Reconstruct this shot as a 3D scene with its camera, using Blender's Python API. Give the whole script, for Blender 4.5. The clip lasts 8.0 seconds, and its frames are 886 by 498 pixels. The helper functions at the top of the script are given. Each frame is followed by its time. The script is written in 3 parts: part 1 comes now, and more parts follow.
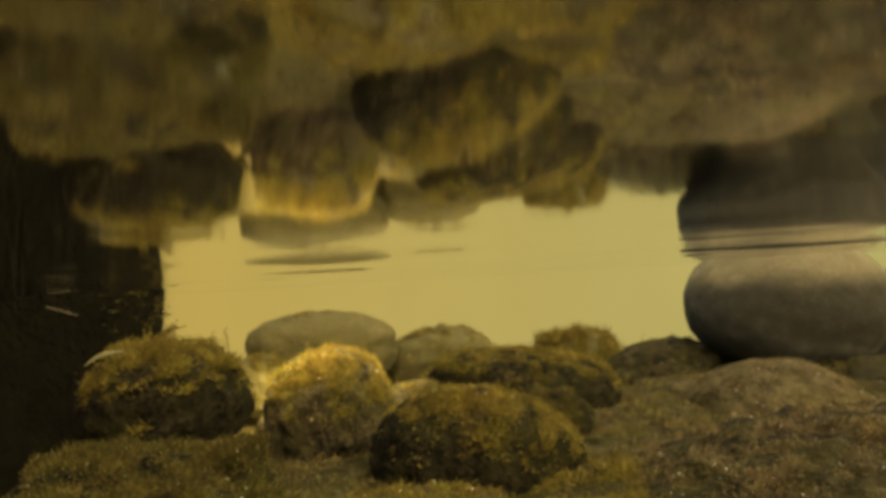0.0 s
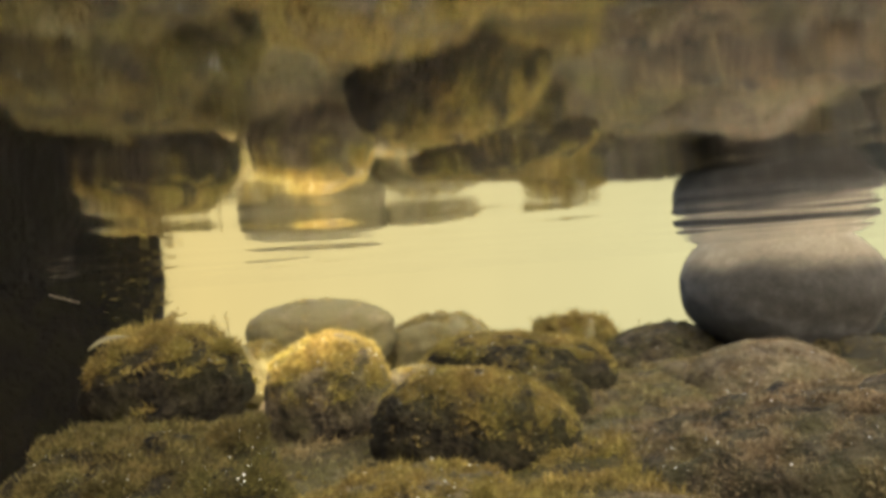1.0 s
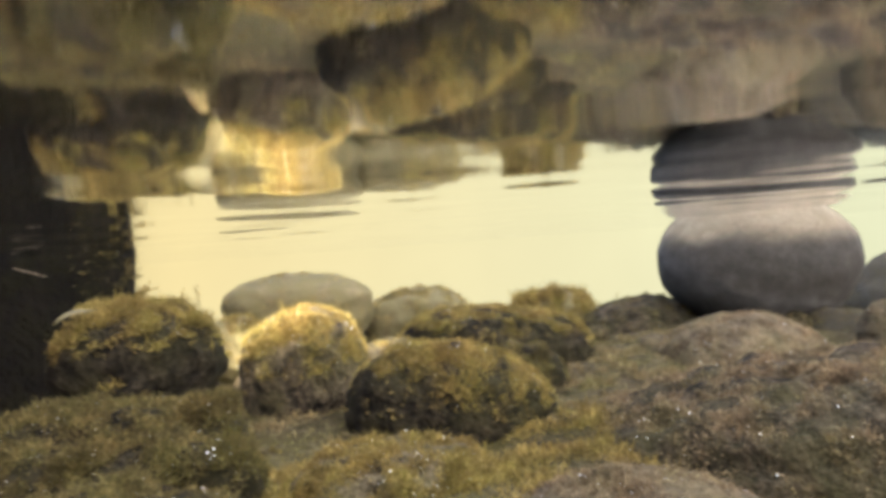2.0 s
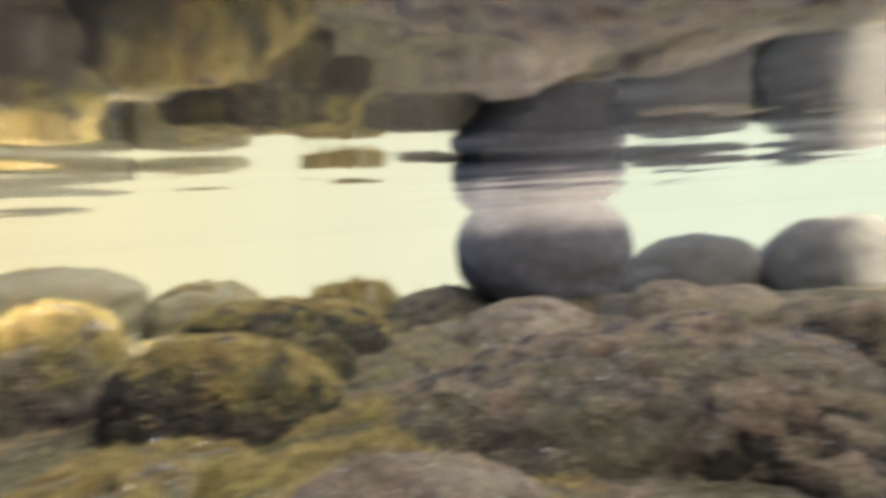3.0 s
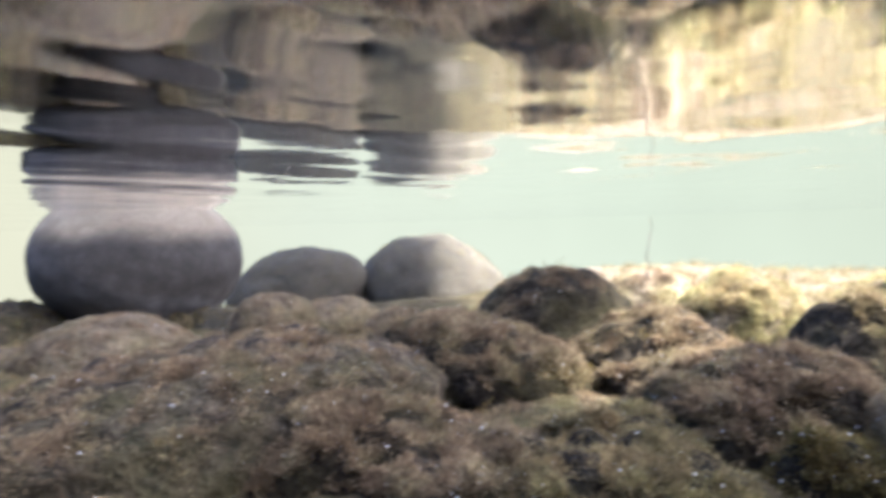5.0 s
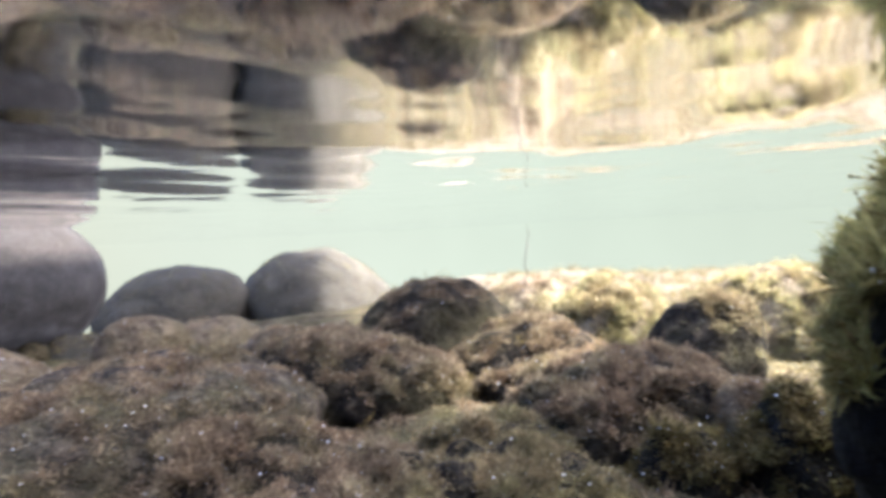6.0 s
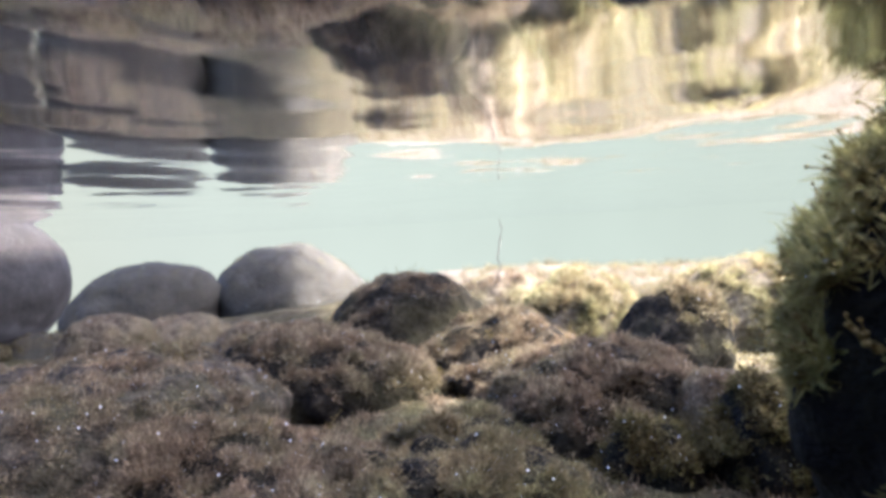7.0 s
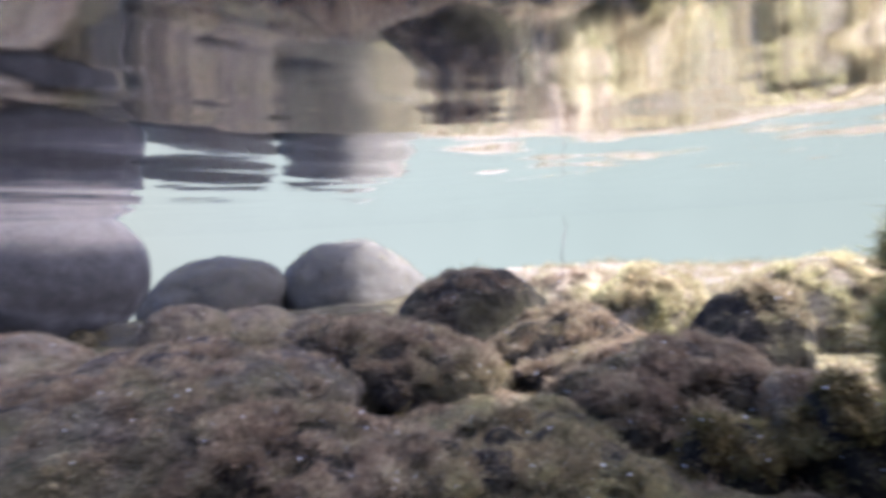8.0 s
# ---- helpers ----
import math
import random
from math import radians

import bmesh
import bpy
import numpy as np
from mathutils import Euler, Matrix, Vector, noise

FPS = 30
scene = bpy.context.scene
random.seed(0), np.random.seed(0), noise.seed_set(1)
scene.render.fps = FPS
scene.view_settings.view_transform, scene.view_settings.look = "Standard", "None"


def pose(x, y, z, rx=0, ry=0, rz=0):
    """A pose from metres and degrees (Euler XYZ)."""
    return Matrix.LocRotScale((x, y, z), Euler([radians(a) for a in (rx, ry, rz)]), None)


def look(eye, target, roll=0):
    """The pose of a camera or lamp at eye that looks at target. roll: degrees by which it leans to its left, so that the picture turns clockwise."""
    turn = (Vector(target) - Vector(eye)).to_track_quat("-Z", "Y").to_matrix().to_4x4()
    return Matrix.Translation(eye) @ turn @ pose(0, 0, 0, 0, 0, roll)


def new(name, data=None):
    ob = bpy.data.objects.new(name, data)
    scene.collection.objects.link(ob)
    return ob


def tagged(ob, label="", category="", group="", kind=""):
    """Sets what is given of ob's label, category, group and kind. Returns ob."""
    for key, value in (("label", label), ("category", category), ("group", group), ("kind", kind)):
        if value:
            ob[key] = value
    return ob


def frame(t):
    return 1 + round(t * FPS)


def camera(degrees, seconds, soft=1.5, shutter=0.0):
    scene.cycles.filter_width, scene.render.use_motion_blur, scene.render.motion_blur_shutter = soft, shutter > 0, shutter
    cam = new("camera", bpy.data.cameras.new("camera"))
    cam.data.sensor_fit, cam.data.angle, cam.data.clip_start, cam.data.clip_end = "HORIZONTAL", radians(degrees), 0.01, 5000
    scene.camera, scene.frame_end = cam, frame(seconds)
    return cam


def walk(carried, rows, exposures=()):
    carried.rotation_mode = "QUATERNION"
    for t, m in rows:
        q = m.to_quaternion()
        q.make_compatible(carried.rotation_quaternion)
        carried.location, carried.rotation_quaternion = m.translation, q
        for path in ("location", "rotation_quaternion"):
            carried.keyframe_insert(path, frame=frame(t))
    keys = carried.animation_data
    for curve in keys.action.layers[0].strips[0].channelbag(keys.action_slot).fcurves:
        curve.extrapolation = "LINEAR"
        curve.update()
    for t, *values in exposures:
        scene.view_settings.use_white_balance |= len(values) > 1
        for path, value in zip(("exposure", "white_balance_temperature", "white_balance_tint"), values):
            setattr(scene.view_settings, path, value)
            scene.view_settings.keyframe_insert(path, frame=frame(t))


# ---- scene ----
cam = camera(70.0, 8.0, soft=3.65, shutter=0.9)
# sharp on the near stones, softer towards the far water
cam.data.dof.use_dof, cam.data.dof.focus_distance, cam.data.dof.aperture_fstop = True, 0.66, 6.3
# seconds, x, y, z, yaw, pitch, lean to the right
ROWS = [
    (0.0, 0.0, 0.0, 0.2960, 0.0, 2.77, 3.43),
    (0.5, -0.0053, -0.003, 0.2880, -0.40, 2.51, 3.96),
    (1.0, 0.0044, -0.0139, 0.2810, -0.02, 2.06, 4.11),
    (2.5, 0.035, 0.0213, 0.2690, -4.94, -1.28, 4.16),
    (3.0, 0.0766, 0.0525, 0.2462, -17.79, -1.47, 4.14),
    (3.5, 0.1029, 0.0664, 0.2450, -29.60, -1.58, 2.36),
    (4.0, 0.1229, 0.0715, 0.2406, -38.27, -1.90, 1.89),
    (4.5, 0.1351, 0.0704, 0.2386, -45.22, -2.17, 2.19),
    (5.0, 0.1461, 0.0666, 0.2408, -50.61, -2.05, 1.52),
    (6.5, 0.1677, 0.0460, 0.2439, -62.55, -1.54, 3.51),
    (7.0, 0.1762, 0.0430, 0.2417, -62.39, -2.00, 3.31),
    (7.5, 0.1743, 0.0432, 0.2416, -61.81, -2.08, 3.11),
    (8.0, 0.1599, 0.0569, 0.2384, -57.37, -1.91, 3.02),
]
EXPOSURES = [(0.0, 2.68, 13600, -10), (0.5, 3.16, 9000, -3), (1.0, 3.5, 6900, 4), (2.5, 3.85, 5600, 13), (3.5, 3.84, 5220, 16), (5.0, 3.82, 5080, 20), (7.0, 3.68, 4880, 24), (8.0, 3.54, 4680, 29)]
walk(cam, [(t, pose(x, y, z, 90 + pitch, 0, yaw) @ pose(0, 0, 0, 0, 0, -lean)) for t, x, y, z, yaw, pitch, lean in ROWS], EXPOSURES)
WATER = 0.308  # height of the water's surface over the bed

# ---- light: sky and one sun, which come down through the water ----
SUN_AZ, SUN_EL = -55.0, 50.0  # where the sun stands, degrees from +x towards +y, and its height
world = bpy.data.worlds.new("world")
scene.world = world
world.use_nodes = True
wn = world.node_tree
sky = wn.nodes.new("ShaderNodeTexSky")
sky.sky_type, sky.sun_disc = "NISHITA", False
sky.dust_density, sky.ozone_density = 5.0, 0.3
sky.sun_elevation, sky.sun_rotation = radians(SUN_EL), radians(90 - SUN_AZ)
wn.nodes["Background"].inputs["Strength"].default_value = 0.15
wn.links.new(sky.outputs[0], wn.nodes["Background"].inputs["Color"])
sun_data = bpy.data.lights.new("sun", "SUN")
sun_data.energy, sun_data.angle, sun_data.color = 3.5, radians(0.45), (1.0, 0.87, 0.64)
sun = new("sun", sun_data)
toward_sun = Vector((math.cos(radians(SUN_AZ)) * math.cos(radians(SUN_EL)), math.sin(radians(SUN_AZ)) * math.cos(radians(SUN_EL)), math.sin(radians(SUN_EL))))
sun.matrix_world = look(toward_sun * 20, (0, 0, 0))


# ---- materials ----
def material(name):
    m = bpy.data.materials.new(name)
    m.use_nodes = True
    nt = m.node_tree
    return m, nt, nt.nodes["Principled BSDF"]


def ramp(nt, source, stops):
    r = nt.nodes.new("ShaderNodeValToRGB")
    while len(r.color_ramp.elements) < len(stops):
        r.color_ramp.elements.new(0.5)
    for e, (p, c) in zip(r.color_ramp.elements, stops):
        e.position, e.color = p, (*c, 1)
    nt.links.new(source, r.inputs["Fac"])
    return r.outputs["Color"]


def noise_node(nt, scale, detail=4.0, rough=0.55, coords=None):
    n = nt.nodes.new("ShaderNodeTexNoise")
    n.inputs["Scale"].default_value, n.inputs["Detail"].default_value, n.inputs["Roughness"].default_value = scale, detail, rough
    if coords is not None:
        nt.links.new(coords, n.inputs["Vector"])
    return n.outputs["Fac"]


def mixed(nt, fac, a, b, how="MIX"):
    n = nt.nodes.new("ShaderNodeMix")
    n.data_type, n.blend_type = "RGBA", how
    if isinstance(fac, float):
        n.inputs[0].default_value = fac
    else:
        nt.links.new(fac, n.inputs[0])
    for k, v in ((6, a), (7, b)):
        if isinstance(v, tuple):
            n.inputs[k].default_value = (*v, 1)
        else:
            nt.links.new(v, n.inputs[k])
    return n.outputs[2]


def stone_material(name, dark, mid, light, film, film_amount, speck=260.0, bump=0.004):
    """Wet river stone: mineral grain, broad blotches and a patchy film of silt or algae."""
    m, nt, bsdf = material(name)
    co = nt.nodes.new("ShaderNodeTexCoord").outputs["Object"]
    broad = noise_node(nt, 9.0, 5.0, 0.6, co)
    grain = noise_node(nt, speck, 3.0, 0.7, co)
    patch = noise_node(nt, 22.0, 6.0, 0.65, co)
    base = ramp(nt, broad, [(0.3, dark), (0.5, mid), (0.72, light)])
    spots = ramp(nt, grain, [(0.36, (0.45, 0.45, 0.45)), (0.5, (1, 1, 1)), (0.66, (1.35, 1.32, 1.28))])
    base = mixed(nt, 0.7, base, spots, "MULTIPLY")
    cover = ramp(nt, patch, [(0.62 - film_amount * 0.4, (0, 0, 0)), (0.72 - film_amount * 0.3, (1, 1, 1))])
    nt.links.new(mixed(nt, cover, base, film), bsdf.inputs["Base Color"])
    bsdf.inputs["Roughness"].default_value = 0.85
    bsdf.inputs["Specular IOR Level"].default_value = 0.06
    b = nt.nodes.new("ShaderNodeBump")
    b.inputs["Strength"].default_value, b.inputs["Distance"].default_value = 0.8, bump
    h = nt.nodes.new("ShaderNodeMath")
    h.operation = "ADD"
    nt.links.new(patch, h.inputs[0])
    nt.links.new(noise_node(nt, 90.0, 4.0, 0.7, co), h.inputs[1])
    nt.links.new(h.outputs[0], b.inputs["Height"])
    nt.links.new(b.outputs[0], bsdf.inputs["Normal"])
    return m


def weed_material(name, a, b, c):
    """Filamentous algae, each strand a little different."""
    m, nt, bsdf = material(name)
    geo = nt.nodes.new("ShaderNodeNewGeometry")
    co = nt.nodes.new("ShaderNodeTexCoord").outputs["Object"]
    own = ramp(nt, geo.outputs["Random Per Island"], [(0.0, a), (0.55, b), (1.0, c)])
    clump = ramp(nt, noise_node(nt, 28.0, 4.0, 0.6, co), [(0.35, (0.55, 0.52, 0.5)), (0.65, (1.25, 1.25, 1.2))])
    drift = ramp(nt, noise_node(nt, 11.0, 3.0, 0.6, co), [(0.36, (1.07, 0.99, 0.97)), (0.5, (1.0, 1.0, 1.0)), (0.64, (0.95, 1.0, 0.86))])
    colour = mixed(nt, 1.0, mixed(nt, 1.0, own, clump, "MULTIPLY"), drift, "MULTIPLY")
    nt.links.new(colour, bsdf.inputs["Base Color"])
    bsdf.inputs["Roughness"].default_value = 0.8
    bsdf.inputs["Specular IOR Level"].default_value = 0.1
    thin = nt.nodes.new("ShaderNodeBsdfTranslucent")
    nt.links.new(colour, thin.inputs["Color"])
    mx = nt.nodes.new("ShaderNodeMixShader")
    mx.inputs[0].default_value = 0.35
    nt.links.new(bsdf.outputs[0], mx.inputs[1])
    nt.links.new(thin.outputs[0], mx.inputs[2])
    nt.links.new(mx.outputs[0], nt.nodes["Material Output"].inputs["Surface"])
    return m


GRANITE = stone_material("pink_granite", (0.09568, 0.08115, 0.05578), (0.1351, 0.113, 0.07627), (0.1745, 0.147, 0.0996), (0.1182, 0.1, 0.06545), 0.35, bump=0.002)


def darker_below(m, height, blur, film):
    """Darker blotched tone (film) on a stone below a given height, with a wavering edge."""
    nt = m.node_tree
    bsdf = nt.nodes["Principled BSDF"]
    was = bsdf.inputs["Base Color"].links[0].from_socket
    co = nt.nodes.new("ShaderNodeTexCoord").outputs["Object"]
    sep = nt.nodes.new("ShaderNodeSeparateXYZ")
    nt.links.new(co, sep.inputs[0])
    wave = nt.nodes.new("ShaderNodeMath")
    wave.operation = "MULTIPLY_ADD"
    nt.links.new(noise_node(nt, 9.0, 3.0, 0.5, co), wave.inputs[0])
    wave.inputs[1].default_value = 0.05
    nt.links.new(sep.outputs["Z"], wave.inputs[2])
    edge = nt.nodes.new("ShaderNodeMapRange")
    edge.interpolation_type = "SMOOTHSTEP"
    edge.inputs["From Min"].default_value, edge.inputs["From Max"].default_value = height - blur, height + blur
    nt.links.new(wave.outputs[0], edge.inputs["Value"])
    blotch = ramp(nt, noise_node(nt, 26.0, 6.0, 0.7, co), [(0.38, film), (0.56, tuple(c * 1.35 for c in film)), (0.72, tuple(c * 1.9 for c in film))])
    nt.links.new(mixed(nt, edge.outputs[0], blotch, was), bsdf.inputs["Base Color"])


darker_below(GRANITE, 0.1, 0.035, (0.031, 0.0285, 0.0245))
# far silted stones: the veil of hazy water is put into their colour
HAZE_SILT = stone_material("hazed_silt_stone", (0.02013, 0.01808, 0.01397), (0.03578, 0.03219, 0.02403), (0.05813, 0.05194, 0.03857), (0.03578, 0.03219, 0.02179), 0.5, bump=0.007)
HAZE_GREEN = stone_material("hazed_green_stone", (0.05724, 0.04752, 0.02527), (0.09158, 0.0756, 0.03931), (0.1297, 0.108, 0.05616), (0.09158, 0.07776, 0.03482), 0.6)
# near-black base: deep shade on boulders and in gaps is put into it
SHADE_DARK = stone_material("shade_dark_stone", (0.002, 0.0015, 0.00125), (0.0045, 0.00375, 0.00275), (0.014, 0.011, 0.0065), (0.006, 0.00525, 0.0025), 0.5, bump=0.01)


def crust_material(name, dark, mid, light, green):
    """Stone hidden under a spongy crust of algae: fine dark pits, tan crumbs and greener patches."""
    m, nt, bsdf = material(name)
    co = nt.nodes.new("ShaderNodeTexCoord").outputs["Object"]
    broad = noise_node(nt, 11.0, 5.0, 0.6, co)
    crumbs = noise_node(nt, 130.0, 4.0, 0.7, co)
    pits = noise_node(nt, 42.0, 3.0, 0.65, co)
    both = nt.nodes.new("ShaderNodeMath")
    both.operation = "MULTIPLY_ADD"
    nt.links.new(pits, both.inputs[0])
    both.inputs[1].default_value = 0.9
    half = nt.nodes.new("ShaderNodeMath")
    half.operation = "MULTIPLY"
    nt.links.new(crumbs, half.inputs[0])
    half.inputs[1].default_value = 0.6
    nt.links.new(half.outputs[0], both.inputs[2])
    base = ramp(nt, both.outputs[0], [(0.56, dark), (0.74, mid), (0.98, light)])
    tint = ramp(nt, broad, [(0.42, (0, 0, 0)), (0.66, (1, 1, 1))])
    shade = ramp(nt, noise_node(nt, 4.0, 3.0, 0.5, co), [(0.35, (0.7, 0.68, 0.66)), (0.65, (1.2, 1.2, 1.2))])
    colour = mixed(nt, 1.0, mixed(nt, tint, base, mixed(nt, 0.75, base, green)), shade, "MULTIPLY")
    nt.links.new(colour, bsdf.inputs["Base Color"])
    bsdf.inputs["Roughness"].default_value = 0.95
    bsdf.inputs["Specular IOR Level"].default_value = 0.05
    b = nt.nodes.new("ShaderNodeBump")
    b.inputs["Strength"].default_value, b.inputs["Distance"].default_value = 1.0, 0.02
    nt.links.new(both.outputs[0], b.inputs["Height"])
    nt.links.new(b.outputs[0], bsdf.inputs["Normal"])
    return m


BROWN = crust_material("brown_crust", (0.00715, 0.005775, 0.003273), (0.0451, 0.03575, 0.0173), (0.1348, 0.11, 0.05704), (0.0506, 0.04565, 0.01309))
OLIVE = crust_material("olive_crust", (0.0132, 0.01073, 0.0066), (0.066, 0.05363, 0.03025), (0.1452, 0.118, 0.077), (0.0748, 0.06435, 0.02475))
# dark crust for fronts and undersides: their shade is put into the colour
SHADE_CRUST = crust_material("shaded_dusky_crust", (0.0036, 0.003, 0.00217), (0.0132, 0.0108, 0.00713), (0.045, 0.036, 0.02232), (0.021, 0.0186, 0.00744))
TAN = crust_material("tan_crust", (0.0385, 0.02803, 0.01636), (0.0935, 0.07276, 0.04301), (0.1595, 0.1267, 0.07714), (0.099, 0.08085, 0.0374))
# paler crust for stones in the sun: part of the sunlight is in the colour
SUNLIT_PALE = crust_material("sunlit_pale_crust", (0.0357, 0.02796, 0.01785), (0.119, 0.0952, 0.0595), (0.2261, 0.1845, 0.1249), (0.1309, 0.113, 0.04165))
MURKY = crust_material("dark_crust", (0.0066, 0.0055, 0.0044), (0.033, 0.0264, 0.0176), (0.099, 0.07865, 0.0495), (0.04125, 0.03685, 0.0154))
BED = crust_material("bed_gravel", (0.01169, 0.00935, 0.005142), (0.04675, 0.0374, 0.01963), (0.1169, 0.0935, 0.05376), (0.04675, 0.04208, 0.01309))


def sunlit_bed(m, pale):
    """Paler bed colour towards +x: sunlight on the shallows put into the base colour."""
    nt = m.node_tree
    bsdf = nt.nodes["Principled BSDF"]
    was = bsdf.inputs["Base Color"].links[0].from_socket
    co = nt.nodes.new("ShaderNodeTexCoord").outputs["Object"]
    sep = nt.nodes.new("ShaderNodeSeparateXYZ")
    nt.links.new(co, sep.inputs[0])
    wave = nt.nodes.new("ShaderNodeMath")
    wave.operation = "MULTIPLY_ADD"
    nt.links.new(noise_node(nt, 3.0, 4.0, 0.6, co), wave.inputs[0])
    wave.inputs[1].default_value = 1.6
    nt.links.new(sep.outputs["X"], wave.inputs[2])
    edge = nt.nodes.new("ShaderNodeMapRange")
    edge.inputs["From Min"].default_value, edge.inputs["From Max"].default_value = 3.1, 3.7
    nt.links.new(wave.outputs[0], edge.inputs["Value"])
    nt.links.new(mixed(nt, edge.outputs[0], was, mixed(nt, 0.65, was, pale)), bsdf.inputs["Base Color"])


# the sunny side of the bed is paled in its colour
sunlit_bed(BED, (0.12, 0.098, 0.07))
WEED = weed_material("olive_algae", (0.08575, 0.06592, 0.01835), (0.1747, 0.1348, 0.03774), (0.2859, 0.219, 0.07862))
# lime and golden algae are brightened in colour to look sunlit
WEED_SUNLIT_LIME = weed_material("sunlit_lime_algae", (0.15, 0.13, 0.058), (0.265, 0.228, 0.105), (0.4, 0.345, 0.185))
WEED_SUNLIT_GOLD = weed_material("sunlit_golden_algae", (0.14, 0.122, 0.036), (0.25, 0.22, 0.068), (0.38, 0.33, 0.125))
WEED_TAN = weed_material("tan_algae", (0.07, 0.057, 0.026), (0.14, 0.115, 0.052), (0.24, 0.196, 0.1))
# brighter strands for the sunny side, with sunlight mixed into the colour
WEED_SUNLIT = weed_material("sunlit_yellow_algae", (0.08925, 0.07437, 0.03272), (0.1606, 0.1339, 0.06545), (0.2499, 0.2112, 0.1249))
WEED_DARK = weed_material("dark_algae", (0.0363, 0.03036, 0.01056), (0.0891, 0.0726, 0.02534), (0.1914, 0.1552, 0.06072))
WEED_BROWN = weed_material("brown_algae", (0.06189, 0.04719, 0.02524), (0.1548, 0.1185, 0.06574), (0.2757, 0.2195, 0.1315))

BUBBLE, nt, bsdf = material("air_bubble")
bsdf.inputs["Base Color"].default_value = (0.85, 0.88, 0.9, 1)
bsdf.inputs["Roughness"].default_value = 0.08
bsdf.inputs["Specular IOR Level"].default_value = 1.0

# the water's surface, seen from below: clear, and a mirror at flat angles
SURFACE, nt, bsdf = material("water_surface")
nt.nodes.remove(bsdf)
glass = nt.nodes.new("ShaderNodeBsdfGlass")
glass.distribution = "MULTI_GGX"
glass.inputs["IOR"].default_value, glass.inputs["Roughness"].default_value = 1.333, 0.052
ripple = nt.nodes.new("ShaderNodeBump")
ripple.inputs["Strength"].default_value, ripple.inputs["Distance"].default_value = 1.0, 0.0036
co = nt.nodes.new("ShaderNodeTexCoord").outputs["Object"]
swell = nt.nodes.new("ShaderNodeMath")
swell.operation = "MULTIPLY_ADD"
nt.links.new(noise_node(nt, 16.0, 1.0, 0.4, co), swell.inputs[0])
swell.inputs[1].default_value = 0.18
nt.links.new(noise_node(nt, 5.0, 1.0, 0.4, co), swell.inputs[2])
nt.links.new(swell.outputs[0], ripple.inputs["Height"])
nt.links.new(ripple.outputs[0], glass.inputs["Normal"])
nt.links.new(glass.outputs[0], nt.nodes["Material Output"].inputs["Surface"])

# far murky water as a glowing backdrop: scattered daylight is put into its colour, amber, then straw, then pale green
# as one turns to the right, dark behind
MURK_GLOW, nt, bsdf = material("murky_water_glow")
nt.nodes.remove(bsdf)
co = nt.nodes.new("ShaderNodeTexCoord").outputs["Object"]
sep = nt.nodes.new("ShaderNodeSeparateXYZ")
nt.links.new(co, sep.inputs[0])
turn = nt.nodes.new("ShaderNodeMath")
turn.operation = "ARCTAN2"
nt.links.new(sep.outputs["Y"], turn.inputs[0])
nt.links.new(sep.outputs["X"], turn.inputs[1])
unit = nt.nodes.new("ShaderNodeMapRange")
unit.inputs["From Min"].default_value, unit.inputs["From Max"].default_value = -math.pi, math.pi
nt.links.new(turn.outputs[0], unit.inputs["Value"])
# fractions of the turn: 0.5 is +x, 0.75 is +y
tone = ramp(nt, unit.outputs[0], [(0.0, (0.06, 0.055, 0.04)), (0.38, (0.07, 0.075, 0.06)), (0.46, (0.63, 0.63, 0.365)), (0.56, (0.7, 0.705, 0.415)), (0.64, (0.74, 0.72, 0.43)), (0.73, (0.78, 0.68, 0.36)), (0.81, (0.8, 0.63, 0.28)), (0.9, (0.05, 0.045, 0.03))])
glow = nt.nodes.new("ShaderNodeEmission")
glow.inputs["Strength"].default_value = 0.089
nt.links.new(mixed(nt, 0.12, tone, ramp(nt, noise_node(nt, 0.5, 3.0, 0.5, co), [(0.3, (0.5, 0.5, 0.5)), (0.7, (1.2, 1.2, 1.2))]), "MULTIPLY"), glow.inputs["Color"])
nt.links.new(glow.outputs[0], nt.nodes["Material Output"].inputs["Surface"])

LEAF = weed_material("shade_cover_leaves", (0.03, 0.05, 0.012), (0.06, 0.09, 0.02), (0.1, 0.13, 0.03))


# ---- mesh helpers ----
def mesh_object(name, verts, faces, mat, smooth=True):
    me = bpy.data.meshes.new(name)
    me.from_pydata(verts, [], faces)
    me.materials.append(mat)
    if smooth:
        me.shade_smooth()
    return new(name, me)


BALLS = {}


def ball(level):
    """Unit sphere of small triangles: corners and faces as arrays."""
    if level not in BALLS:
        bm = bmesh.new()
        bmesh.ops.create_icosphere(bm, subdivisions=level, radius=1.0)
        BALLS[level] = (np.array([v.co[:] for v in bm.verts]), np.array([[v.index for v in f.verts] for f in bm.faces]))
        bm.free()
    return BALLS[level]


